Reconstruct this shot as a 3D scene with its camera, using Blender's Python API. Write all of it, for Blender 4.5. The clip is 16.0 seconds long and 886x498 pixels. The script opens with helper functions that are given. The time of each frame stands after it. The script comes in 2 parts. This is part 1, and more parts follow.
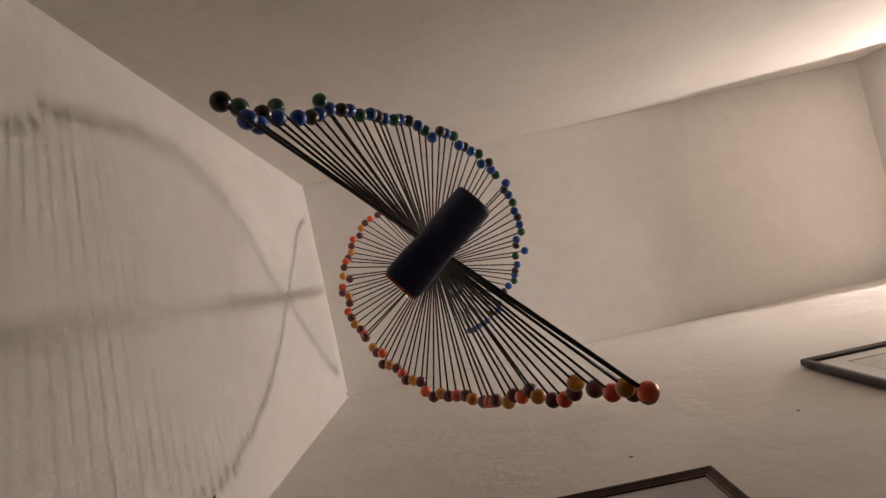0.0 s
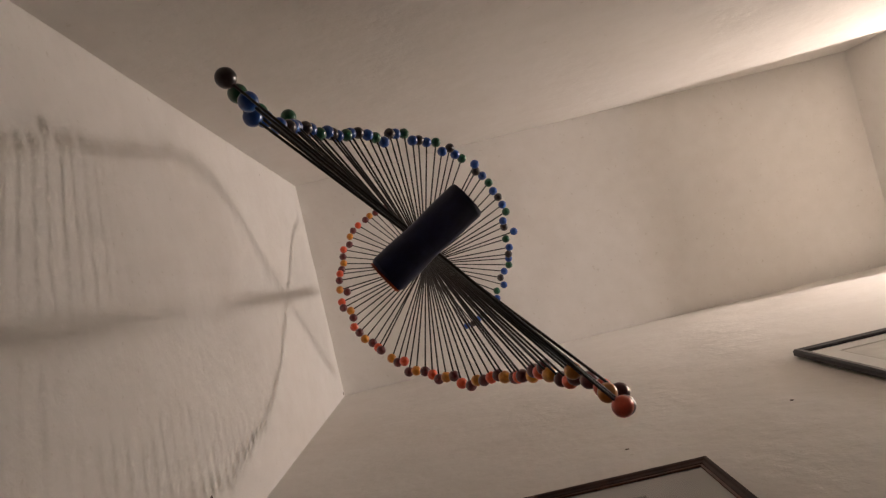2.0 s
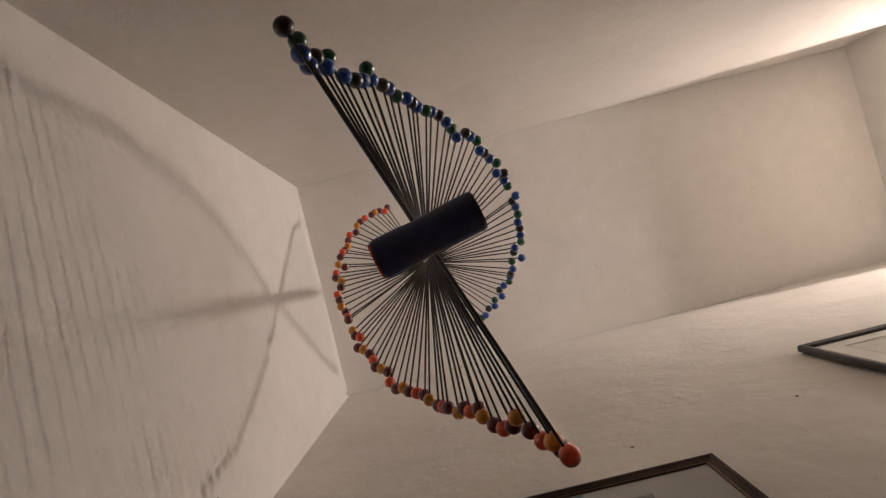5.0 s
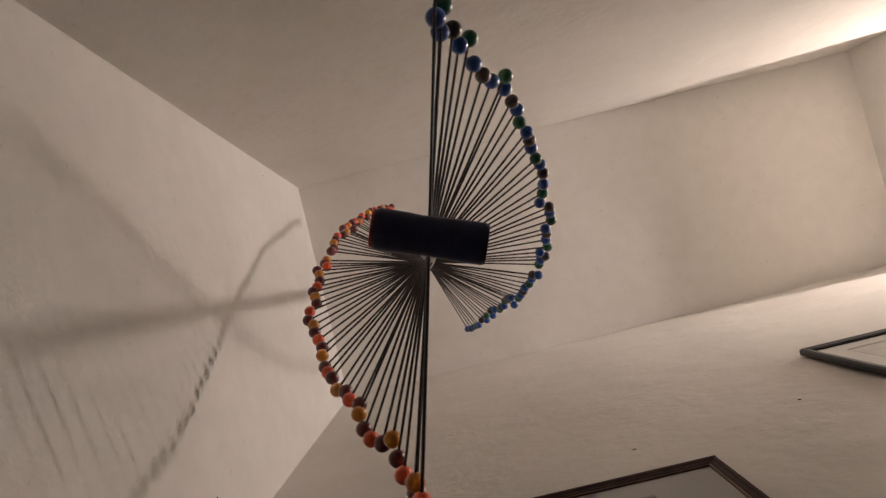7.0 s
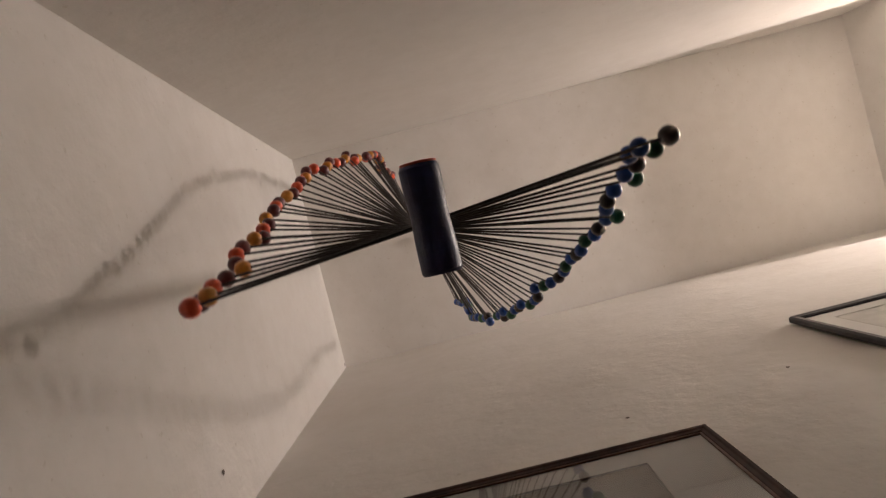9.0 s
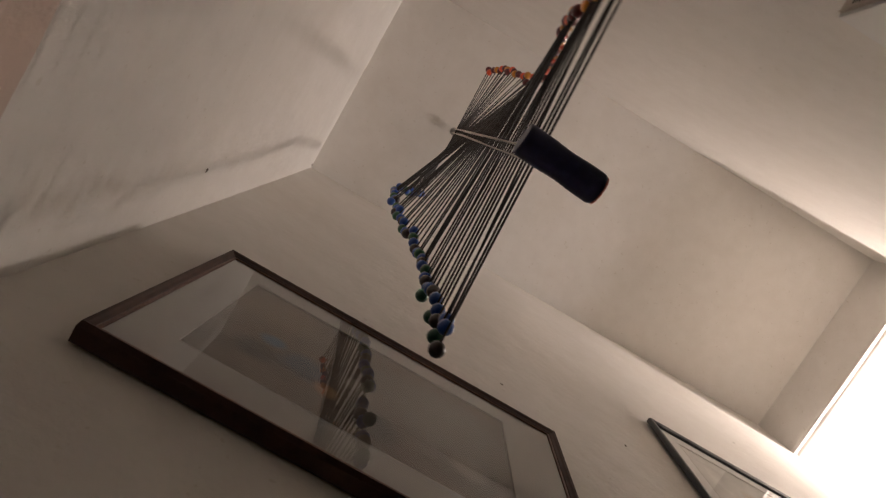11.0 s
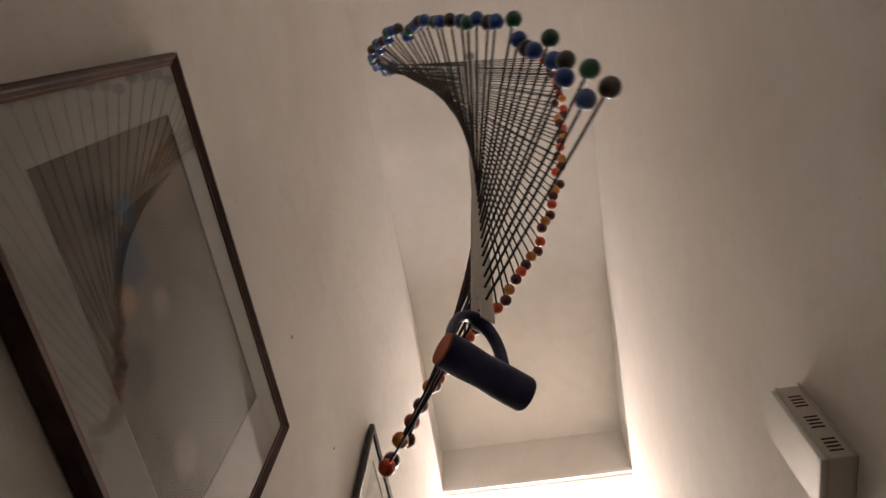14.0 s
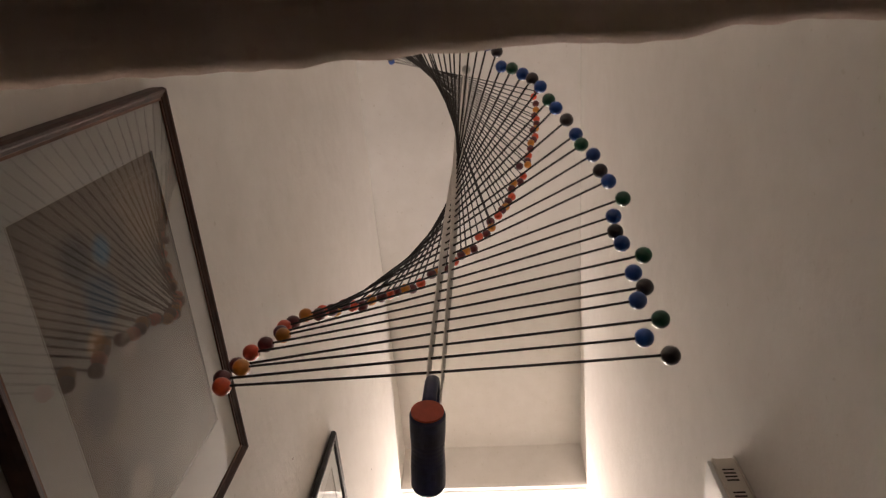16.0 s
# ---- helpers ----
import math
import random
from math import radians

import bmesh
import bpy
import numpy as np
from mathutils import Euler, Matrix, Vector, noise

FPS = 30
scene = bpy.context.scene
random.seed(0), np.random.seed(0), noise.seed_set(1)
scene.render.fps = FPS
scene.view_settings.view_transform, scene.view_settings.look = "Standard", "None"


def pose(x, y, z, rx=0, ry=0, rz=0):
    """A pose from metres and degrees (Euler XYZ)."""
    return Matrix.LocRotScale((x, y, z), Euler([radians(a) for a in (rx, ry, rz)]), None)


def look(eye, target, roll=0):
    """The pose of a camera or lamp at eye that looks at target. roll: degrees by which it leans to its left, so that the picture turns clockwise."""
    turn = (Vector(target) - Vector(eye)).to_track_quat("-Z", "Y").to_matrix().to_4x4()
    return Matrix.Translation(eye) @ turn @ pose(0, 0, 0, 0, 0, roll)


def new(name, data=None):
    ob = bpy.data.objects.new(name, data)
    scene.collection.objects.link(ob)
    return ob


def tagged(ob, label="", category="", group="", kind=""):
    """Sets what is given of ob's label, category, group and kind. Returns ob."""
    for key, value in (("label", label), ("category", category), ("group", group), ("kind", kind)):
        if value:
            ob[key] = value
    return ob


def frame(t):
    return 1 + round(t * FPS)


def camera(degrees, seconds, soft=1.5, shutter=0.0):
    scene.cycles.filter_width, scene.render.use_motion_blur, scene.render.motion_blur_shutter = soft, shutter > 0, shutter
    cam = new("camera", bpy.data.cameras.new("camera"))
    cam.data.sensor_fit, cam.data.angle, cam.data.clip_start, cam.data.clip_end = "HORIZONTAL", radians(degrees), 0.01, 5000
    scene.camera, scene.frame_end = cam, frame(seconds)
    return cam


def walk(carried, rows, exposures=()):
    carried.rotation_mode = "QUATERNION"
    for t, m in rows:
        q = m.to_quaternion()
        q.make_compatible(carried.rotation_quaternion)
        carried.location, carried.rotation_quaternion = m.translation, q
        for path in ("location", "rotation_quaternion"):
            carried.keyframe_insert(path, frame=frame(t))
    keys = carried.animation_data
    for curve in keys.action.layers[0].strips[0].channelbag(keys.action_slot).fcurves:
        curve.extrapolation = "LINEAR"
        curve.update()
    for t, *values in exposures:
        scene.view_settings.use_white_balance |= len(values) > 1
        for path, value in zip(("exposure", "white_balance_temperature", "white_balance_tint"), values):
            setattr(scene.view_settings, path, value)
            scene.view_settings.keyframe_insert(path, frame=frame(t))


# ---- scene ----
cam = camera(67.30, 16.0, soft=1.3, shutter=0.5)
PATH = [
    (0, pose(0.5090, 0.5370, 1.6048, 182.60, 0.16, 12.67)),
    (0.5, pose(0.5119, 0.5423, 1.6078, 182.47, 0.31, 12.92)),
    (1, pose(0.5110, 0.5392, 1.6049, 182.47, 0.34, 13.15)),
    (1.5, pose(0.5088, 0.5425, 1.6057, 182.40, 0.39, 13.43)),
    (2, pose(0.5105, 0.5406, 1.6027, 182.46, 0.61, 13.68)),
    (2.5, pose(0.5106, 0.5385, 1.6047, 182.52, 0.88, 13.95)),
    (3, pose(0.5100, 0.5437, 1.6040, 182.30, 0.94, 13.89)),
    (3.5, pose(0.5114, 0.5439, 1.6039, 182.34, 0.74, 14.29)),
    (4, pose(0.5091, 0.5403, 1.6063, 182.38, 0.64, 14.18)),
    (6.5, pose(0.5043, 0.5382, 1.5965, 182.40, 0.31, 14.43)),
    (7, pose(0.5013, 0.5436, 1.6074, 182.67, 0.49, 13.87)),
    (7.5, pose(0.5046, 0.5345, 1.6003, 182.41, 0.41, 14.13)),
    (8, pose(0.5020, 0.5316, 1.5971, 181.98, 0.47, 14.50)),
    (8.5, pose(0.5051, 0.5225, 1.5984, 181.38, 0.15, 14.74)),
    (9, pose(0.4999, 0.5218, 1.5900, 179.70, 1.04, 14.58)),
    (9.3, pose(0.4983, 0.5329, 1.5712, 178.12, 1.31, 12.04)),
    (9.6, pose(0.4837, 0.5276, 1.5555, 173.62, 2.32, 7.19)),
    (10, pose(0.4626, 0.5187, 1.5284, 175.62, 4.87, -2.15)),
    (10.2, pose(0.4393, 0.5325, 1.5103, 171.73, 3.35, -13.61)),
    (12.3, pose(0.2595, 0.5500, 1.4418, 167.29, 4.89, -43.00)),
    (12.5, pose(0.2567, 0.5574, 1.4391, 167.20, 6.43, -49.02)),
    (12.6, pose(0.2529, 0.5706, 1.4604, 166.79, 6.52, -51.71)),
    (13, pose(0.2342, 0.6011, 1.5357, 160.40, 7.09, -64.61)),
    (13.3, pose(0.1900, 0.5500, 1.5798, 157.62, 4.21, -74.71)),
    (13.5, pose(0.1478, 0.5286, 1.5990, 157.29, 3.44, -77.47)),
    (14, pose(0.0877, 0.4505, 1.6348, 156.07, -1.50, -79.99)),
    (14.5, pose(0.0515, 0.4577, 1.6576, 153.01, -4.69, -82.11)),
    (15, pose(-0.0034, 0.4384, 1.6769, 153.85, -4.91, -81.50)),
    (15.5, pose(-0.0572, 0.4260, 1.6731, 152.30, -2.50, -85.62)),
    (16, pose(-0.0340, 0.4037, 1.6503, 154.63, -2.67, -85.33)),
]

world = bpy.data.worlds.new("world")
scene.world = world
world.use_nodes = True
world.node_tree.nodes["Background"].inputs[0].default_value = (1.0, 0.86, 0.72, 1)
world.node_tree.nodes["Background"].inputs[1].default_value = 0.02

# the hall lamp, past the step in the ceiling
lamp_data = bpy.data.lights.new("hall_lamp_light", "AREA")
lamp_data.shape = "ELLIPSE"
lamp_data.size, lamp_data.size_y = 0.26, 0.15      # broad across the hall, shallow
lamp_data.energy = 88
lamp_data.color = (1.0, 0.825, 0.70)
lamp = new("hall_lamp_light", lamp_data)
lamp.matrix_world = look((3.5, 0.52, 3.98), (2.5, 0.52, 5.20))


# ---------------------------------------------------------------- materials
def nodes_of(name, rough=0.6, metal=0.0):
    m = bpy.data.materials.new(name)
    m.use_nodes = True
    nt = m.node_tree
    b = nt.nodes["Principled BSDF"]
    b.inputs["Roughness"].default_value = rough
    b.inputs["Metallic"].default_value = metal
    return m, nt, b


def noise_node(nt, scale, detail=4.0, rough=0.55, stretch=None):
    co = nt.nodes.new("ShaderNodeTexCoord")
    n = nt.nodes.new("ShaderNodeTexNoise")
    n.inputs["Scale"].default_value = scale
    n.inputs["Detail"].default_value = detail
    n.inputs["Roughness"].default_value = rough
    if stretch:
        mp = nt.nodes.new("ShaderNodeMapping")
        mp.inputs["Scale"].default_value = stretch
        nt.links.new(co.outputs["Object"], mp.inputs["Vector"])
        nt.links.new(mp.outputs["Vector"], n.inputs["Vector"])
    else:
        nt.links.new(co.outputs["Object"], n.inputs["Vector"])
    return n


def ramp(nt, src, stops):
    r = nt.nodes.new("ShaderNodeValToRGB")
    while len(r.color_ramp.elements) < len(stops):
        r.color_ramp.elements.new(0.5)
    for e, (p, c) in zip(r.color_ramp.elements, stops):
        e.position, e.color = p, (*c, 1)
    nt.links.new(src, r.inputs["Fac"])
    return r


def mix(nt, fac, a, b, mode="MIX"):
    x = nt.nodes.new("ShaderNodeMix")
    x.data_type, x.blend_type = "RGBA", mode
    for sock, v in ((x.inputs[0], fac), (x.inputs[6], a), (x.inputs[7], b)):
        if isinstance(v, (int, float)):
            sock.default_value = v
        elif isinstance(v, tuple):
            sock.default_value = (*v, 1)
        else:
            nt.links.new(v, sock)
    return x.outputs[2]


def bump(nt, b, src, strength, dist, prev=None):
    n = nt.nodes.new("ShaderNodeBump")
    n.inputs["Strength"].default_value = strength
    n.inputs["Distance"].default_value = dist
    nt.links.new(src, n.inputs["Height"])
    if prev:
        nt.links.new(prev.outputs["Normal"], n.inputs["Normal"])
    nt.links.new(n.outputs["Normal"], b.inputs["Normal"])
    return n


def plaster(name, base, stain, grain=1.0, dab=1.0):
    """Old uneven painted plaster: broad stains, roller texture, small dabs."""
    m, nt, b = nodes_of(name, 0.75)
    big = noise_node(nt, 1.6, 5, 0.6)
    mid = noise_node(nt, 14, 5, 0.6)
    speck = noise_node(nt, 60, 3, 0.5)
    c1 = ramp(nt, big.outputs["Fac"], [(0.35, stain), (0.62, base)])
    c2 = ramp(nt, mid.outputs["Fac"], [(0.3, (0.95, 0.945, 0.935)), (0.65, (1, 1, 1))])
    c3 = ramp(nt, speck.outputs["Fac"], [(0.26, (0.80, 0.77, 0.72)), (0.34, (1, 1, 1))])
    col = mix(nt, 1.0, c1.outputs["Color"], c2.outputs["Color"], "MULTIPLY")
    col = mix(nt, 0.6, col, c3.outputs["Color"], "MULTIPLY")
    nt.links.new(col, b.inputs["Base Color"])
    p = bump(nt, b, mid.outputs["Fac"], 0.35 * dab, 0.006)
    fine = noise_node(nt, 130, 4, 0.6)
    p = bump(nt, b, fine.outputs["Fac"], 0.3 * grain, 0.0016, p)
    lump = nt.nodes.new("ShaderNodeTexVoronoi")
    lump.inputs["Scale"].default_value = 45
    lump.feature = "SMOOTH_F1"
    tc = nt.nodes.new("ShaderNodeTexCoord")
    nt.links.new(tc.outputs["Object"], lump.inputs["Vector"])
    bump(nt, b, lump.outputs["Distance"], 0.18 * dab, 0.003, p)
    return m


WALL = plaster("cream_plaster", (0.69, 0.66, 0.615), (0.645, 0.61, 0.56), 1.3, 1.5)
WALL_OPP = plaster("cream_plaster_smooth", (0.69, 0.66, 0.615), (0.65, 0.615, 0.565), 0.9, 1.0)
CEIL = plaster("ceiling_plaster", (0.82, 0.79, 0.745), (0.785, 0.75, 0.70), 0.5, 0.5)
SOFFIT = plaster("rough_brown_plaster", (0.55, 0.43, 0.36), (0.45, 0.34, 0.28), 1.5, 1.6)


def plain(name, col, rough=0.4, var=0.15, scale=40, metal=0.0, coat=0.0, bumps=0.1):
    m, nt, b = nodes_of(name, rough, metal)
    n = noise_node(nt, scale, 4)
    lo = tuple(c * (1 - var) for c in col)
    hi = tuple(min(1, c * (1 + var)) for c in col)
    r = ramp(nt, n.outputs["Fac"], [(0.3, lo), (0.7, hi)])
    nt.links.new(r.outputs["Color"], b.inputs["Base Color"])
    b.inputs["Coat Weight"].default_value = coat
    b.inputs["Coat Roughness"].default_value = 0.12
    if bumps:
        bump(nt, b, n.outputs["Fac"], bumps, 0.001)
    return m


BALL = {
    "orange": plain("orange_gloss_paint", (0.74, 0.085, 0.022), 0.32, 0.1, 120, coat=0.5),
    "maroon": plain("maroon_gloss_paint", (0.12, 0.017, 0.02), 0.32, 0.12, 120, coat=0.5),
    "yellow": plain("ochre_gloss_paint", (0.60, 0.22, 0.014), 0.32, 0.1, 120, coat=0.5),
    "blue": plain("blue_gloss_paint", (0.006, 0.06, 0.30), 0.3, 0.1, 120, coat=0.5),
    "green": plain("green_gloss_paint", (0.006, 0.085, 0.035), 0.3, 0.12, 120, coat=0.5),
    "black": plain("black_gloss_paint", (0.022, 0.012, 0.013), 0.3, 0.15, 120, coat=0.5),
}
ROD = plain("black_stained_rod", (0.014, 0.009, 0.007), 0.5, 0.35, 200)
TAPE = plain("white_woven_tape", (0.66, 0.62, 0.57), 0.8, 0.08, 500, bumps=0.4)
NAVY = plain("navy_rubber", (0.016, 0.021, 0.088), 0.42, 0.25, 90, bumps=0.25)
CAP = plain("orange_rubber", (0.55, 0.085, 0.035), 0.55, 0.12, 70)
MOULD = plain("dark_walnut_moulding", (0.045, 0.017, 0.009), 0.6, 0.45, 30)
SLIP = plain("brown_gilt_slip", (0.13, 0.055, 0.028), 0.5, 0.3, 60)
BLACKWOOD = plain("black_wood_moulding", (0.018, 0.015, 0.018), 0.42, 0.3, 40, coat=0.2)
MAT_GREY = plain("grey_card_mount", (0.36, 0.345, 0.325), 0.9, 0.05, 15)
MAT_WHITE = plain("white_card_mount", (0.72, 0.71, 0.69), 0.9, 0.04, 15)
BEVEL = plain("grey_card_bevel", (0.36, 0.33, 0.29), 0.9, 0.05, 15)
PLASTIC = plain("ivory_plastic", (0.66, 0.60, 0.52), 0.4, 0.05, 12, bumps=0.05)
COVER = plain("white_plastic", (0.80, 0.79, 0.77), 0.25, 0.03, 12, bumps=0.03)
SLOT = plain("slot_shade", (0.03, 0.022, 0.017), 0.8, 0.2, 60)
STEEL = plain("zinc_steel", (0.45, 0.44, 0.42), 0.35, 0.15, 80, metal=1.0)
MARK = plain("grey_wall_plug", (0.12, 0.09, 0.07), 0.8, 0.3, 90)
FLOORM = plain("brown_floor_boards", (0.10, 0.06, 0.036), 0.5, 0.4, 9)


def glass_material():
    m = bpy.data.materials.new("picture_glass")
    m.use_nodes = True
    nt = m.node_tree
    nt.nodes.remove(nt.nodes["Principled BSDF"])
    out = nt.nodes["Material Output"]
    tr = nt.nodes.new("ShaderNodeBsdfTransparent")
    tr.inputs[0].default_value = (0.95, 0.96, 0.95, 1)
    gl = nt.nodes.new("ShaderNodeBsdfGlossy")
    gl.inputs["Roughness"].default_value = 0.015
    lw = nt.nodes.new("ShaderNodeLayerWeight")
    lw.inputs["Blend"].default_value = 0.5
    pw = nt.nodes.new("ShaderNodeMath")
    pw.operation = "POWER"
    pw.inputs[1].default_value = 4.2
    nt.links.new(lw.outputs["Facing"], pw.inputs[0])
    fr = nt.nodes.new("ShaderNodeMath")
    fr.operation = "MULTIPLY_ADD"
    fr.inputs[1].default_value = 0.93
    fr.inputs[2].default_value = 0.07
    nt.links.new(pw.outputs[0], fr.inputs[0])
    mx = nt.nodes.new("ShaderNodeMixShader")
    nt.links.new(fr.outputs[0], mx.inputs[0])
    nt.links.new(tr.outputs[0], mx.inputs[1])
    nt.links.new(gl.outputs[0], mx.inputs[2])
    nt.links.new(mx.outputs[0], out.inputs[0])
    return m


GLASS = glass_material()


def paint_material(name, ground, blobs, scale):
    """A print: a mottled ground with soft patches (x, z, radius, colour) in metres of the sheet."""
    m, nt, b = nodes_of(name, 0.8)
    n = noise_node(nt, scale, 5, 0.6)
    r = ramp(nt, n.outputs["Fac"], [(0.3, tuple(c * 0.7 for c in ground)), (0.7, tuple(min(1, c * 1.2) for c in ground))])
    col = r.outputs["Color"]
    warp = noise_node(nt, scale * 1.4, 4, 0.6)
    for x, z, rad, c in blobs:
        co = nt.nodes.new("ShaderNodeTexCoord")
        v = nt.nodes.new("ShaderNodeVectorMath")
        v.operation = "DISTANCE"
        nt.links.new(co.outputs["Object"], v.inputs[0])
        v.inputs[1].default_value = (x, -0.01, z)
        k = nt.nodes.new("ShaderNodeMath")
        k.operation = "MULTIPLY_ADD"
        nt.links.new(warp.outputs["Fac"], k.inputs[0])
        k.inputs[1].default_value = 0.9 * rad
        nt.links.new(v.outputs["Value"], k.inputs[2])
        f = ramp(nt, k.outputs[0], [(rad * 1.0, (1, 1, 1)), (min(1, rad * 1.7), (0, 0, 0))])
        s = nt.nodes.new("ShaderNodeSeparateColor")
        nt.links.new(f.outputs["Color"], s.inputs[0])
        col = mix(nt, s.outputs[0], col, c)
    nt.links.new(col, b.inputs["Base Color"])
    return m


PRINT_A = paint_material("muted_brown_print", (0.125, 0.092, 0.065), [
    (0.12, 0.04, 0.13, (0.165, 0.15, 0.13)), (-0.20, 0.12, 0.07, (0.19, 0.135, 0.085)), (-0.19, -0.062, 0.035, (0.045, 0.034, 0.028)),
    (-0.121, -0.039, 0.042, (0.035, 0.055, 0.085)), (-0.18, -0.007, 0.022, (0.05, 0.11, 0.17)), (-0.077, -0.073, 0.02, (0.25, 0.145, 0.07)),
    (-0.041, -0.004, 0.024, (0.20, 0.16, 0.125)), (0.0, -0.10, 0.04, (0.06, 0.048, 0.04)), (0.16, -0.07, 0.03, (0.22, 0.19, 0.15))], 11)
PRINT_B = paint_material("pale_watercolour_print", (0.66, 0.64, 0.61), [
    (-0.08, 0.02, 0.06, (0.62, 0.40, 0.22)), (-0.16, -0.04, 0.04, (0.60, 0.50, 0.30)), (0.08, -0.05, 0.06, (0.42, 0.42, 0.45))], 12)


# ---------------------------------------------------------------- mesh helpers
def link(name, bm, material, parent=None, label="", smooth=False):
    me = bpy.data.meshes.new(name)
    if smooth:
        for f in bm.faces:
            f.smooth = True
    bm.to_mesh(me)
    bm.free()
    me.materials.append(material)
    ob = new(name, me)
    if parent:
        ob.parent = parent
    if label:
        ob["label"] = label
    return ob


part = link


def add_box(bm, a, b, bevel=0.0, seg=2):
    geo = bmesh.ops.create_cube(bm, size=1)["verts"]
    for v in geo:
        v.co = Vector([(a[k] + b[k]) / 2 + v.co[k] * (b[k] - a[k]) for k in range(3)])
    if bevel:
        es = list({e for v in geo for e in v.link_edges})
        bmesh.ops.bevel(bm, geom=es, offset=bevel, segments=seg, affect="EDGES", profile=0.5)
    return bm


def box_bm(a, b, bevel=0.0, seg=2):
    return add_box(bmesh.new(), a, b, bevel, seg)


def wavy(name, origin, du, dv, nu, nv, normal, material, amp=0.004, thick=0.12, label="", category="wall"):
    """An uneven plastered slab: a front sheet that undulates, a flat back, closed round the rim."""
    o, du, dv, nrm = Vector(origin), Vector(du), Vector(dv), Vector(normal)
    verts, faces = [], []
    for j in range(nv + 1):
        for i in range(nu + 1):
            p = o + du * (i / nu) + dv * (j / nv)
            d = noise.noise(p * 3.1) * 0.6 + noise.noise(p * 9.0 + Vector((7, 3, 1))) * 0.3 + noise.noise(p * 23.0) * 0.16
            verts.append(p + nrm * (d * amp))
    n = len(verts)
    for j in range(nv):
        for i in range(nu):
            a = j * (nu + 1) + i
            faces.append((a, a + 1, a + nu + 2, a + nu + 1))
    rim = [i for i in range(nu + 1)] + [j * (nu + 1) + nu for j in range(1, nv + 1)] + [nv * (nu + 1) + i for i in range(nu - 1, -1, -1)] + [j * (nu + 1) for j in range(nv - 1, 0, -1)]
    back = []
    for r in rim:
        back.append(len(verts))
        verts.append(verts[r] - nrm * thick)
    for k in range(len(rim)):
        k2 = (k + 1) % len(rim)
        faces.append((rim[k], back[k], back[k2], rim[k2]))
    faces.append(tuple(reversed(back)))
    me = bpy.data.meshes.new(name)
    me.from_pydata(verts, [], faces)
    me.validate()
    bm = bmesh.new()
    bm.from_mesh(me)
    bmesh.ops.recalc_face_normals(bm, faces=bm.faces)
    bm.to_mesh(me)
    bm.free()
    for k, f in enumerate(me.polygons):
        f.use_smooth = k < nu * nv
    me.materials.append(material)
    return tagged(new(name, me), label, category, kind="structure")


# ---------------------------------------------------------------- the hall
W = 0.95                      # between the long walls
TOP = 4.55                    # ceiling at the end wall
FALL = -0.031                 # slope of the ceiling along the hall
STEP = 2.518                  # where the ceiling steps down
HEAD = 2.005                  # underside of the end wall

wall_south = wavy("wall_south", (-2.0, 0, 0), (8.0, 0, 0), (0, 0, 4.8), 200, 120, (0, 1, 0), WALL_OPP, 0.005,
                  label="long cream plastered wall with soft undulations")
wall_north = wavy("wall_north", (-2.0, W, 0), (8.0, 0, 0), (0, 0, 4.8), 200, 120, (0, -1, 0), WALL, 0.006,
                  label="long cream plastered wall with rough trowelled patches")
wall_end = wavy("wall_west", (0, -0.02, HEAD + 0.03), (0, W + 0.04, 0), (0, 0, 4.72 - HEAD), 48, 120, (1, 0, 0), WALL, 0.006, 0.16,
                label="cream plastered end wall above a low opening")
ceiling = wavy("ceiling", (-0.05, -0.02, TOP - 0.05 * FALL), (STEP + 0.09, 0, (STEP + 0.09) * FALL), (0, W + 0.04, 0), 90, 36, (0, 0, -1), CEIL, 0.007, 0.2,
               label="cream plastered hall ceiling", category="ceiling")
zl = TOP + STEP * FALL
step_face = wavy("ceiling_step", (STEP - 0.03, -0.02, zl + 0.02), (0.04, 0, -0.28), (0, W + 0.04, 0), 12, 36, (-1, 0, -0.17), CEIL, 0.005, 0.02,
                 label="cream plastered step down in the ceiling", category="ceiling")
ceiling_low = wavy("ceiling_low", (STEP + 0.009, -0.02, zl - 0.2565), (3.5, 0, 3.5 * FALL), (0, W + 0.04, 0), 90, 36, (0, 0, -1), CEIL, 0.004, 0.2,
                   label="white lower ceiling lit by the hall lamp", category="ceiling")
wall_far = wavy("wall_east", (6.0, -0.02, 0), (0, W + 0.04, 0), (0, 0, 4.8), 20, 60, (-1, 0, 0), WALL, 0.004, label="plain cream wall closing the hall")
wall_back = wavy("wall_back", (-2.0, -0.02, 0), (0, W + 0.04, 0), (0, 0, 2.2), 20, 40, (1, 0, 0), WALL, 0.004, label="plain cream wall closing the low passage")
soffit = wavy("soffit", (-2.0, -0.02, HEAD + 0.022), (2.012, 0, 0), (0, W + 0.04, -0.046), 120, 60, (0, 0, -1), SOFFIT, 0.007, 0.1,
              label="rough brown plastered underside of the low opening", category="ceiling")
floor_ob = tagged(link("floor", box_bm((-2.1, -0.1, -0.1), (6.1, W + 0.1, 0)), FLOORM), "brown boarded hall floor", "floor", kind="structure")


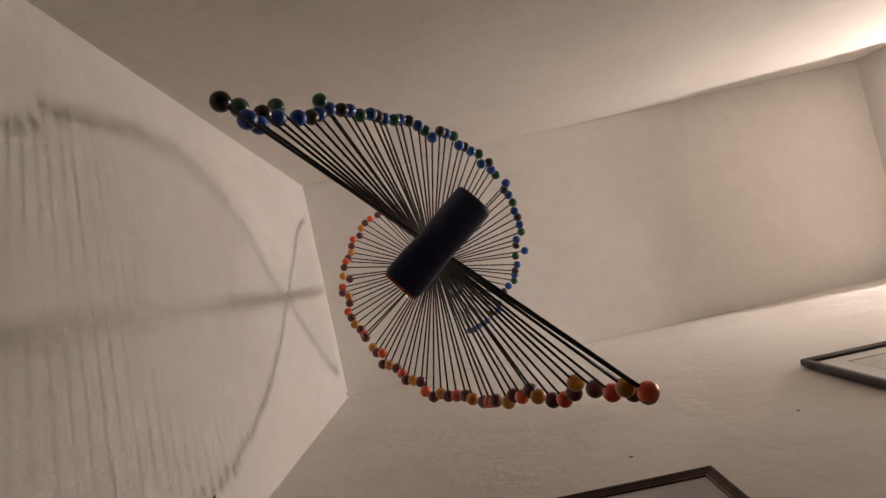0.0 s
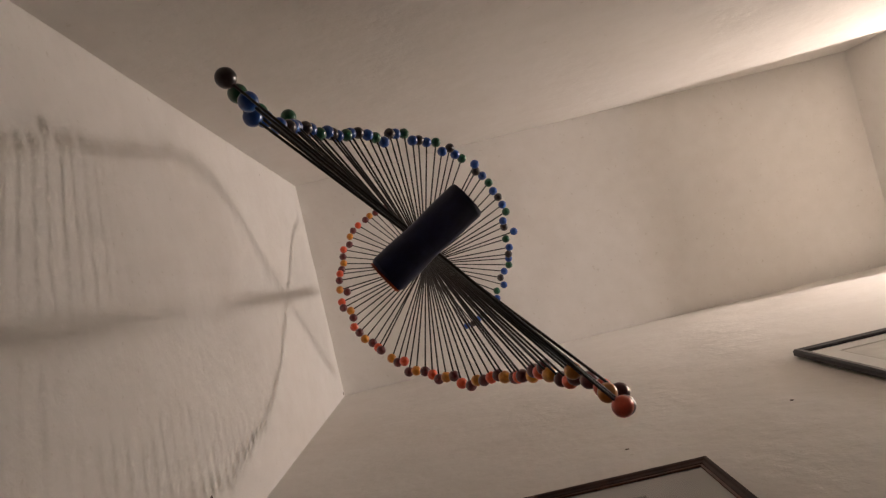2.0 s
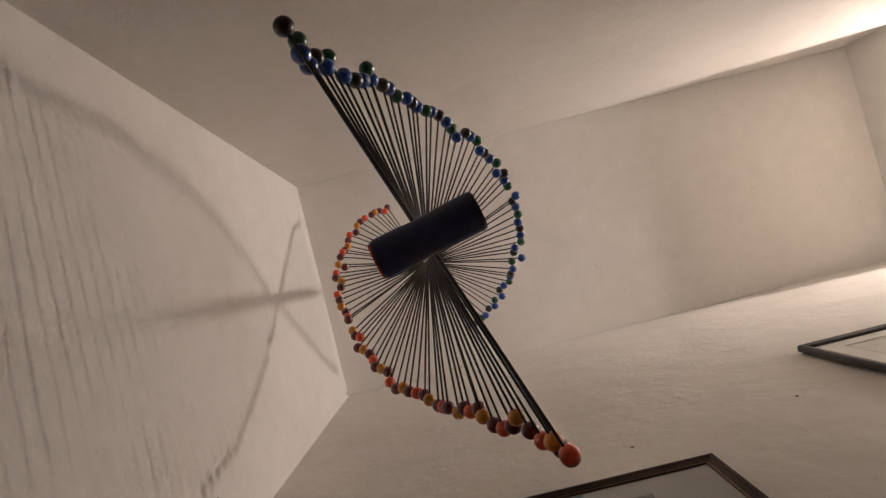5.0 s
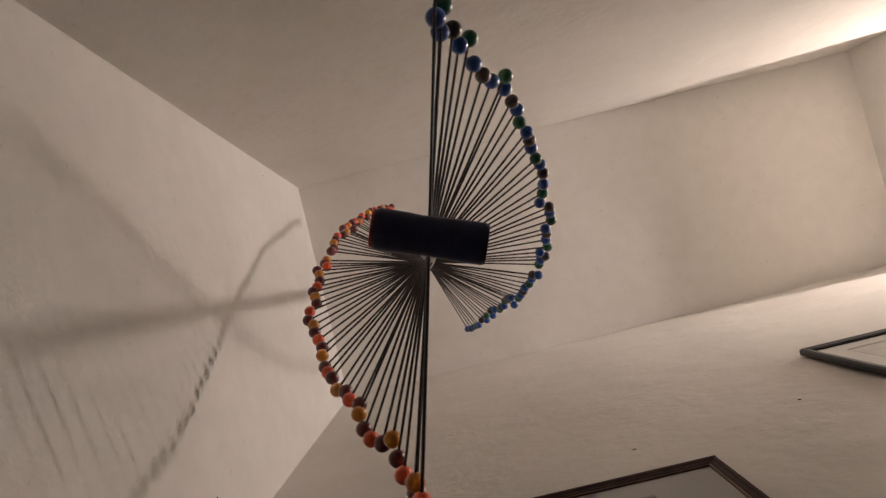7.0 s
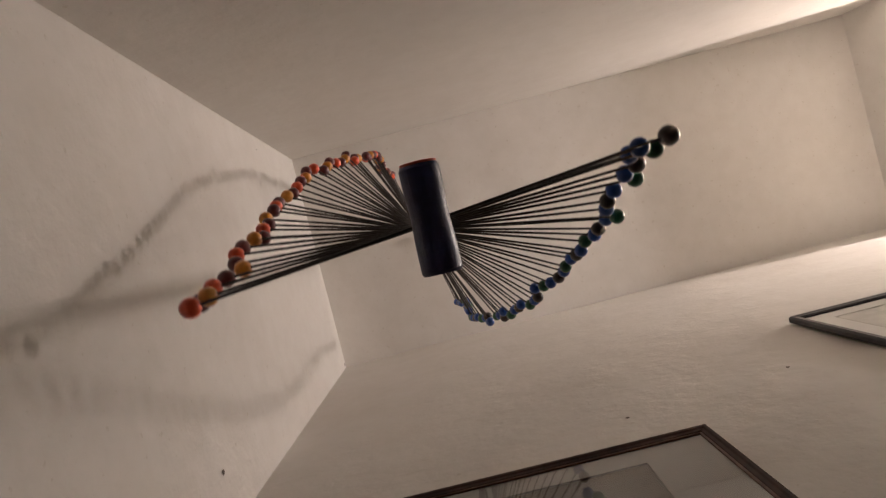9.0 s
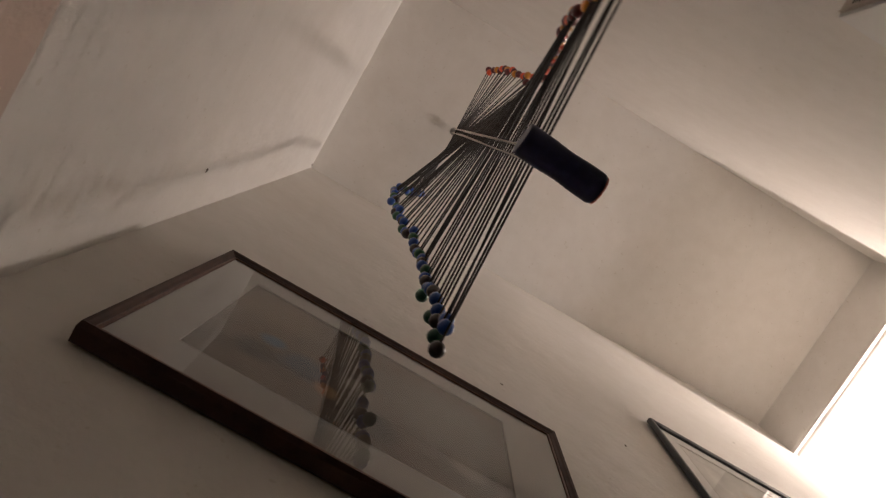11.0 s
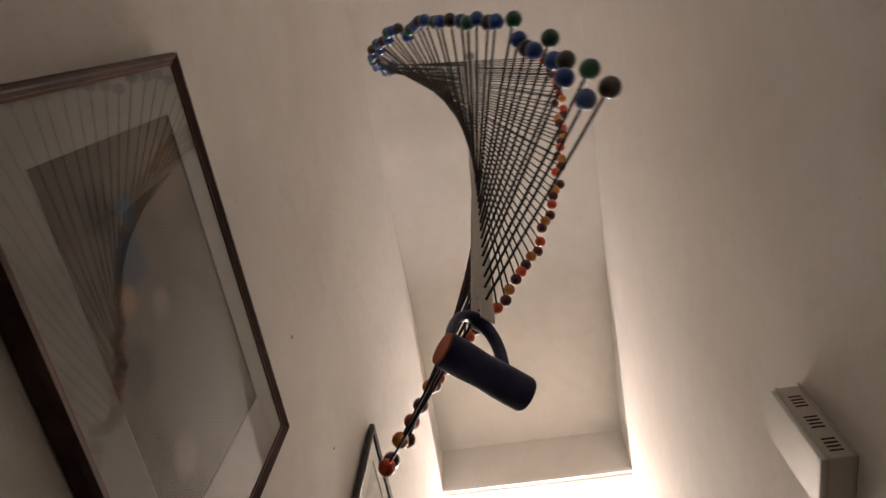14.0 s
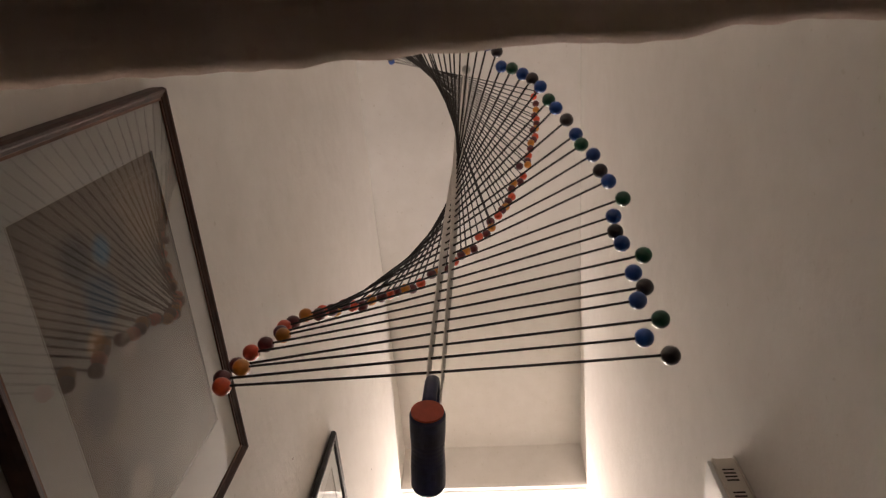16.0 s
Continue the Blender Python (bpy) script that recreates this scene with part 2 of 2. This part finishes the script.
# ragged plaster lip hanging along the edge of the opening
bm = bmesh.new()
lip, count = [], 120
for k in range(count + 1):
    y = W * k / count
    j = 0.004 * noise.noise(Vector((y * 14, 2, 5))) + 0.003 * noise.noise(Vector((y * 45, 1, 3)))
    d = 0.002 * noise.noise(Vector((y * 9, 8, 5))) + 0.003 * noise.noise(Vector((y * 38, 4, 3)))
    h = HEAD + 0.021 - 0.0465 * y + d     # the head falls towards the picture's wall
    lip.append([bm.verts.new(c) for c in ((-0.03, y, h + 0.006), (-0.010, y, h - 0.008), (0.014 + j, y, h - 0.009), (0.021 + j, y, h - 0.002), (0.020 + j, y, h + 0.010), (0.012, y, h + 0.034), (0.003, y, h + 0.085))])
for a, c in zip(lip, lip[1:]):
    for q in range(6):
        bm.faces.new((a[q], a[q + 1], c[q + 1], c[q]))
bmesh.ops.recalc_face_normals(bm, faces=bm.faces)
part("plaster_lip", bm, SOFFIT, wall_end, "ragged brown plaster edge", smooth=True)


# small plugs, nicks and dabs left in the plaster
def mark(wall, place, size, normal):
    bm = bmesh.new()
    bmesh.ops.create_icosphere(bm, subdivisions=2, radius=1)
    for v in bm.verts:
        k = 1 + 0.35 * noise.noise(v.co * 2 + Vector(place) * 9)
        v.co = Vector([v.co[a] * k * (size * (0.25 if normal == a else 1)) + place[a] for a in range(3)])
    part("plaster_mark", bm, MARK, wall)


for y, z, s in ((0.478, 2.874, 0.006), (0.486, 2.83, 0.003), (0.846, 2.886, 0.0055), (0.081, 2.484, 0.004), (0.05, 3.9, 0.004), (0.30, 3.35, 0.0025), (0.935, 4.53, 0.007)):
    mark(wall_end, (0.0, y, z), s, 0)
for x, z, s in ((0.791, 2.898, 0.005), (1.15, 2.95, 0.004), (1.05, 2.70, 0.003), (1.9, 3.7, 0.004)):
    mark(wall_north, (x, W, z), s, 1)


# ---------------------------------------------------------------- framed pictures
LEVEL = Matrix.Rotation(0.0412, 4, "Y")     # the pictures and the box follow the fall of the hall


def moulding(bm, w, h, bar, depth, a, b):
    """One mitred side of a frame from corner a to corner b; the profile has a rounded outer lip and an inner fall."""
    prof = [(0.0, 0.0), (0.0, depth * 0.72), (bar * 0.18, depth), (bar * 0.42, depth * 0.96), (bar * 0.6, depth * 0.88), (bar * 0.9, depth * 0.82), (bar, depth * 0.70), (bar, 0.0)]
    rings = []
    for (cx, cz) in (a, b):
        sx, sz = (1 if cx < 0 else -1), (1 if cz < 0 else -1)
        rings.append([bm.verts.new((cx + sx * i, -d, cz + sz * i)) for i, d in prof])
    k = len(prof)
    for i in range(k):
        bm.faces.new((rings[0][i], rings[0][(i + 1) % k], rings[1][(i + 1) % k], rings[1][i]))
    bm.faces.new(rings[0])
    bm.faces.new(list(reversed(rings[1])))
    bmesh.ops.recalc_face_normals(bm, faces=bm.faces)


def picture(label, w, h, bar, depth, mould, mount, win, art, place, rise=0.0):
    """win: the opening in the mount as (left, right, bottom, top) margins; rise: how far the print stands off the back."""
    root = tagged(new("framed_picture"), label, "picture", "pictures on the wall")
    x, z = w / 2, h / 2
    cs = [(-x, -z), (x, -z), (x, z), (-x, z)]
    for k in range(4):
        bm = bmesh.new()
        moulding(bm, w, h, bar, depth, cs[k], cs[(k + 1) % 4])
        part("frame_side", bm, mould, root)
    ix, iz = x - bar + 0.001, z - bar + 0.001
    l, r, b, t = -x + win[0], x - win[1], -z + win[2], z - win[3]
    part("backing", box_bm((-ix, -0.0024 - rise, -iz), (ix, -0.0004 - rise, iz)), mount, root)
    part("print", box_bm((l - 0.006, -0.0034 - rise, b - 0.006), (r + 0.006, -0.0026 - rise, t + 0.006)), art, root)
    # the mount: four card strips round the window, bevelled inwards
    bm = bmesh.new()
    for a, c in (((-ix, -iz), (ix, b)), ((-ix, t), (ix, iz)), ((-ix, b), (l, t)), ((r, b), (ix, t))):
        add_box(bm, (a[0], -0.0062 - rise, a[1]), (c[0], -0.0040 - rise, c[1]))
    part("mount", bm, mount, root)
    e = 0.0022
    bm = bmesh.new()
    for a, c in (((l - e, b - e), (r + e, b)), ((l - e, t), (r + e, t + e)), ((l - e, b), (l, t)), ((r, b), (r + e, t))):
        add_box(bm, (a[0], -0.0065 - rise, a[1]), (c[0], -0.0045 - rise, c[1]))
    part("bevel", bm, BEVEL, root)
    for k, (a, c) in enumerate((((-ix, -iz), (ix, -iz + 0.004)), ((-ix, iz - 0.004), (ix, iz)), ((-ix, -iz + 0.004), (-ix + 0.004, iz - 0.004)), ((ix - 0.004, -iz + 0.004), (ix, iz - 0.004)))):
        part("slip", box_bm((a[0], -0.0100 - rise, a[1]), (c[0], -0.0072 - rise, c[1])), SLIP if mould is MOULD else mould, root)
    bm = bmesh.new()
    bm.faces.new([bm.verts.new((cx, -0.0083 - rise, cz)) for cx, cz in ((-ix + 0.003, -iz + 0.003), (ix - 0.003, -iz + 0.003), (ix - 0.003, iz - 0.003), (-ix + 0.003, iz - 0.003))])
    g = part("glass", bm, GLASS, root)
    g.visible_shadow = False
    root.matrix_basis = place
    return root


# fitted in the hall's own frame, then laid over by its fall
def hall(x, y, z):
    return Matrix.Translation((0, 0, 4.55)) @ LEVEL @ Matrix.Translation((x, y, z - 4.0))


picture("brown wooden frame with a muted brown print behind glass", 0.717, 0.522, 0.016, 0.029, MOULD, MAT_GREY,
        (0.0865, 0.123, 0.0975, 0.0775), PRINT_A, Matrix.Translation((0.4918, W - 0.003, 2.4345)) @ Matrix.Rotation(radians(3.2), 4, "Y"), 0.0125)
picture("thin black frame with a pale watercolour behind glass", 0.72, 0.540, 0.020, 0.016, BLACKWOOD, MAT_WHITE,
        (0.075, 0.075, 0.08, 0.08), PRINT_B, hall(1.39 + 0.36, W - 0.006, 2.512))


# ---------------------------------------------------------------- door chime box on the opposite wall
def chime_box():
    root = tagged(new("chime_box"), "ivory plastic vented box fixed to the plaster wall", "vent box")
    w, d, h = 0.101, 0.049, 0.181
    part("body", box_bm((0, 0.002, 0), (w, d - 0.008, h), 0.003, 2), PLASTIC, root, smooth=False)
    part("cover", box_bm((0.003, d - 0.0085, 0.003), (w - 0.003, d, h - 0.003), 0.0025, 2), COVER, root, "glossy white plastic cover")
    part("rib", box_bm((-0.002, d - 0.012, 0.001), (0.0035, d - 0.0088, h - 0.001), 0.001, 1), PLASTIC, root)
    for g in range(3):
        for s in range(4):
            z = h * (0.83 - 0.30 * g) - s * 0.0085
            part("slot", box_bm((-0.0006, 0.011, z - 0.0017), (0.0008, 0.031, z + 0.0017)), SLOT, root)
    part("backplate", box_bm((-0.002, 0.0, -0.002), (w + 0.002, 0.0022, h + 0.002)), PLASTIC, root)
    root.matrix_basis = hall(0.919, 0.001, 1.884)
    return root


chime_box()


# ---------------------------------------------------------------- hanging rod-and-ball wave mobile
COUNT = 62
AX0, AX1, AY0, AY1 = 0.5050, 0.4815, 0.4949, 0.4815    # the axis, at the lowest and at the highest rod
Z0, SPAN, HALF = 2.3950, 1.9713, 0.3038
REACH_COOL = [8, -19, 11, -13, 4, -5, 18, -7, -10, -4, 21, 11, 6, 8, -1, 0, 1, -1, -2, 4, 4, -2, -7, -17, 5, 8, 11, -2, 4, 5, 12, -4, 15, 7, 8, 13, 2, 6, 6, 0, 3, 3, 4, -15, -16, 13, -16, -8, -10, -7, -3, -15, -21, 0, -15, 0, -11, 0, 0, 0, 3, -1]   # mm past HALF
REACH_WARM = [-1, 12, -5, 19, 7, -5, -22, -5, 1, -2, -13, -21, -13, -16, -3, -8, -5, -2, -8, -12, -9, -5, -6, 6, 0, -16, -12, -5, -13, -17, -13, -3, -24, -13, -14, -19, -18, -17, -9, -8, -4, -16, -18, 2, 2, -23, 2, 1, -1, -4, -7, 1, 6, -7, 4, 6, 3, -5, -4, -8, -21, -10]
ASKEW = [1.3, 0.2, 0.2, -1.9, -0.6, -0.6, -0.5, -0.4, 0.5, 0.8, 1.3, -0.4, 0.4, 0.0, -0.1, 0.9, 0.1, -0.7, 0.2, -0.5, -0.1, 0.4, 0.2, 0.2, 0.5, -0.2, 0.1, 0.1, -0.6, -0.6, 0.1, -0.2, -0.7, -1.5, -1.7, 1.5, -0.6, -0.6, 0.2, 0.8, 0.9, 1.4, 1.6, 1.1, 0.3, 0.7, -0.9, 0.6, 0.4, -1.3, -1.5, -1.4, -1.0, -1.1, -0.1, 0.0, 0.3, 1.8, 1.0, 0.6, -0.2, -0.8]   # degrees by which each rod sits off the smooth twist
WARM = ("orange", "maroon", "yellow", "maroon")
COOL = ("black", "blue", "green", "blue")
RADIUS = 0.0132

mobile = tagged(new("wave_mobile"), "hanging twisted ladder of black rods tipped with coloured balls", "mobile")
mobile.location = (AX1, AY1, 0)

ball_mesh = {}
for key, mt in BALL.items():
    bm = bmesh.new()
    bmesh.ops.create_uvsphere(bm, u_segments=24, v_segments=16, radius=RADIUS)
    for v in bm.verts:      # a slight flat with a drilled lip where the rod enters
        if v.co.z < -RADIUS * 0.9:
            v.co.z = -RADIUS * 0.93
    for f in bm.faces:
        f.smooth = True
    me = bpy.data.meshes.new("ball")
    bm.to_mesh(me)
    bm.free()
    me.materials.append(mt)
    ball_mesh[key] = me

rng = random.Random(4)
seg = SPAN / (COUNT - 1)
rods = []
for i in range(COUNT):
    cool, warm = HALF + REACH_COOL[i] / 1000.0, HALF + REACH_WARM[i] / 1000.0
    bm = bmesh.new()
    bend = rng.uniform(-0.003, 0.003)
    rings, n = [], 8
    steps = 9
    for k in range(steps):
        x = -cool + 0.006 + (cool + warm - 0.012) * k / (steps - 1)
        sag = bend * (1 - (x / HALF) ** 2) - 0.5 * bend
        rr = 0.0020 * (1 + rng.uniform(-0.06, 0.06))
        rings.append([bm.verts.new((x, sag * 0.4 + rr * math.cos(a), sag + rr * math.sin(a))) for a in (2 * math.pi * q / n for q in range(n))])
    for a, b in zip(rings, rings[1:]):
        for q in range(n):
            bm.faces.new((a[q], a[(q + 1) % n], b[(q + 1) % n], b[q]))
    bm.faces.new(list(reversed(rings[0])))
    bm.faces.new(rings[-1])
    rod = part("rod", bm, ROD, mobile, smooth=True)
    for side, colours, ry in ((1, WARM, 90), (-1, COOL, -90)):
        b = new("ball", ball_mesh[colours[i % 4]])
        b.parent = rod
        b.matrix_basis = pose(warm if side > 0 else -cool, 0, 0, 0, ry, 0)
        b["label"] = "glossy %s ball" % colours[i % 4]
    # the two tapes that carry the rod, from half way below to half way above
    lo = -seg * 0.5 - 0.001 if i else -0.012
    hi = seg * 0.5 + 0.001 if i < COUNT - 1 else 4.431 - Z0 - SPAN
    for side in (-1, 1):
        bm = bmesh.new()
        x = side * 0.0098
        add_box(bm, (x - 0.0008, -0.0105, lo), (x + 0.0008, 0.0105, hi))
        part("tape", bm, TAPE, rod)
    rods.append(rod)

# ceiling hook and the cord from it to the tapes
bm = bmesh.new()
bmesh.ops.create_cone(bm, cap_ends=True, segments=24, radius1=0.018, radius2=0.018, depth=0.006, matrix=Matrix.Translation((0, 0, 4.521)))
add_box(bm, (-0.012, -0.002, 4.424), (0.012, 0.002, 4.432), 0.0008, 1)
bmesh.ops.create_cone(bm, cap_ends=True, segments=10, radius1=0.0022, radius2=0.0022, depth=0.10, matrix=Matrix.Translation((0, 0, 4.472)))
part("hook", bm, STEEL, mobile, "small steel ceiling hook")

# the weight at the foot: a waisted cylinder with a carrying loop; its own axis lies along local y
weight = new("weight")
weight.parent = mobile
weight["label"] = "navy rubber weight with an orange end and a loop"
LEN, RAD, DROP = 0.108, 0.0204, 0.155
bm = bmesh.new()
rings, n = [], 40
for k in range(33):
    u = k / 32
    r = RAD * (1 - 0.055 * math.exp(-((u - 0.47) / 0.16) ** 2))
    if 0.34 < u < 0.62 and k % 2:
        r *= 0.986           # grip grooves
    if u in (0, 1):
        r *= 0.93
    rings.append([bm.verts.new((r * math.cos(a), LEN * (0.5 - u), r * math.sin(a))) for a in (2 * math.pi * q / n for q in range(n))])
for a, b in zip(rings, rings[1:]):
    for q in range(n):
        bm.faces.new((a[q], a[(q + 1) % n], b[(q + 1) % n], b[q]))
bm.faces.new(list(reversed(rings[0])))
bm.faces.new(rings[-1])
bmesh.ops.recalc_face_normals(bm, faces=bm.faces)
part("weight_body", bm, NAVY, weight, smooth=False)
bm = bmesh.new()
bmesh.ops.create_cone(bm, cap_ends=True, segments=40, radius1=RAD * 0.90, radius2=RAD * 0.90, depth=0.004,
                      matrix=Matrix.Translation((0, LEN / 2 + 0.0005, 0)) @ Matrix.Rotation(radians(90), 4, "X"))
part("end_cap", bm, CAP, weight, "orange end cap")
# the loop: a half oval strap from behind the orange end to two thirds of the length
bm = bmesh.new()
rings, n = [], 12
for k in range(25):
    a = math.pi * k / 24
    c = Vector((0, 0.010 + 0.036 * math.cos(a), RAD * 0.75 + 0.090 * math.sin(a) ** 0.8))
    d = Vector((0, -math.sin(a) * 0.036, math.cos(a) * 0.090)).normalized()
    up = Vector((1, 0, 0)).cross(d)
    rings.append([bm.verts.new(c + Vector((1, 0, 0)) * 0.0085 * math.cos(q) + up * 0.0058 * math.sin(q)) for q in (2 * math.pi * j / n for j in range(n))])
for a, b in zip(rings, rings[1:]):
    for q in range(n):
        bm.faces.new((a[q], a[(q + 1) % n], b[(q + 1) % n], b[q]))
bm.faces.new(list(reversed(rings[0])))
bm.faces.new(rings[-1])
bmesh.ops.recalc_face_normals(bm, faces=bm.faces)
part("loop", bm, NAVY, weight, smooth=True)
bm = bmesh.new()
for side in (-1, 1):
    add_box(bm, (side * 0.0098 - 0.0008, -0.0005 - 0.0105, RAD * 0.75 + 0.083), (side * 0.0098 + 0.0008, -0.0005 + 0.0105, RAD * 0.75 + 0.1285))
part("tape_end", bm, TAPE, weight)

# twist of the ladder: seconds, six weights of its smooth bends in degrees, and the sway of the foot in mm
TWIST_EARLY = [
    (0, 134.2, 105.7, 14.3, -1.7, 0.3, -0.7, 6, 4),
    (1.5, 123.5, 105.8, 26.5, -6.9, 0.0, 2.2, 3, 2),
    (3, 126.2, 100.8, 27.6, -7.9, -0.1, 2.4, 4, 7),
    (4, 133.9, 98.3, 21.2, -6.3, 0.6, 1.6, 2, 2),
    (4.7, 142.3, 95.2, 14.7, -4.6, 1.0, 0.8, 1, 0),
    (5.3, 151.1, 91.7, 8.5, -3.1, 1.6, 0.2, 0, -0),
    (5.9, 161.2, 87.1, 2.0, -2.0, 2.7, -0.2, 0, 0),
    (6.5, 172.0, 81.6, -4.2, -1.5, 4.2, -0.2, -0, 2),
    (7, 181.5, 76.1, -8.8, -1.8, 5.7, 0.1, -3, 4),
    (7.5, 191.5, 69.5, -12.4, -2.4, 6.9, 1.1, -2, 3),
]
TWIST_MIDDLE = [
    (8, 202.3, 61.2, -14.9, -3.2, 7.5, 2.0, -3, 1),
    (8.5, 213.6, 53.4, -16.4, -3.9, 7.4, 2.4, -2, -1),
    (9, 227.2, 46.0, -17.8, -6.1, 6.6, 2.7, -2, -1),
    (9.3, 235.3, 41.3, -18.1, -7.6, 5.8, 3.0, -1, 4),
    (9.6, 243.2, 36.6, -17.9, -8.9, 5.0, 3.4, -2, 1),
    (10, 253.6, 29.8, -16.8, -10.3, 3.9, 3.8, -1, 3),
    (10.5, 266.3, 19.9, -15.3, -10.9, 2.8, 3.8, -1, 3),
    (11.1, 280.8, 6.3, -12.9, -10.3, 1.9, 3.6, 0, 2),
    (11.7, 293.5, -8.5, -9.4, -8.3, 1.2, 3.4, 2, -0),
    (12.3, 303.5, -24.1, -4.4, -5.3, 0.3, 3.2, 6, -6),
]
TWIST_LATE = [
    (12.5, 306.0, -29.3, -2.2, -4.1, -0.1, 3.0, 7, -10),
    (12.6, 307.7, -32.5, -1.3, -3.2, -0.4, 3.0, 6, -10),
    (13, 314.1, -44.2, 2.8, 0.5, -1.6, 2.0, -2, -6),
    (13.3, 317.6, -51.7, 5.6, 3.2, -2.4, 1.1, -3, -4),
    (14, 326.3, -66.5, 14.1, 7.4, -4.2, 0.6, -1, -2),
    (14.5, 334.6, -74.7, 15.7, 8.6, -4.8, 0.0, -4, -0),
    (15, 346.4, -78.1, 15.7, 9.9, -4.8, -0.7, -4, -2),
    (15.5, 358.0, -79.3, 14.6, 10.4, -5.0, -0.6, -6, -1),
    (16, 364.5, -87.7, 8.8, 8.9, -6.8, -1.3, -6, -3),
]


def angle(row, u):
    """Degrees of a rod at the height u (0 the lowest, 1 the highest): a sum of Legendre bends."""
    q, before, now = 2 * u - 1, 1.0, 2 * u - 1
    total = row[1] + row[2] * q
    for n in range(2, 6):
        before, now = now, ((2 * n - 1) * q * now - (n - 1) * before) / n
        total += row[n + 1] * now
    return total


def motions():
    walk(cam, PATH, [(0, -0.08, 5900, 10), (9.6, -0.06, 5900, 10), (12.3, -0.33, 5900, 10), (13.3, -0.1, 5900, 10), (16, 0.08, 5900, 10)])
    rows = TWIST_EARLY + TWIST_MIDDLE + TWIST_LATE
    jig = random.Random(11)
    for i, rod in enumerate(rods):
        u = i / (COUNT - 1)
        tip, k = jig.uniform(-0.5, 0.5), 1 - u
        walk(rod, [(r[0], pose((AX0 - AX1 + r[7] / 1000) * k, (AY0 - AY1 + r[8] / 1000) * k, Z0 + SPAN * u, 0, tip, angle(r, u) + ASKEW[i])) for r in rows])
    hang = []
    for r in rows:
        k = min(1, max(0, (r[0] - 9.5) / 3))
        hang.append((r[0], pose(AX0 - AX1 + r[7] / 1000 + 0.003 - 0.006 * k, AY0 - AY1 + r[8] / 1000 + 0.003 - 0.003 * k, Z0 - DROP, 0, 0, angle(r, 0) + 8)))
    walk(weight, hang)


motions()
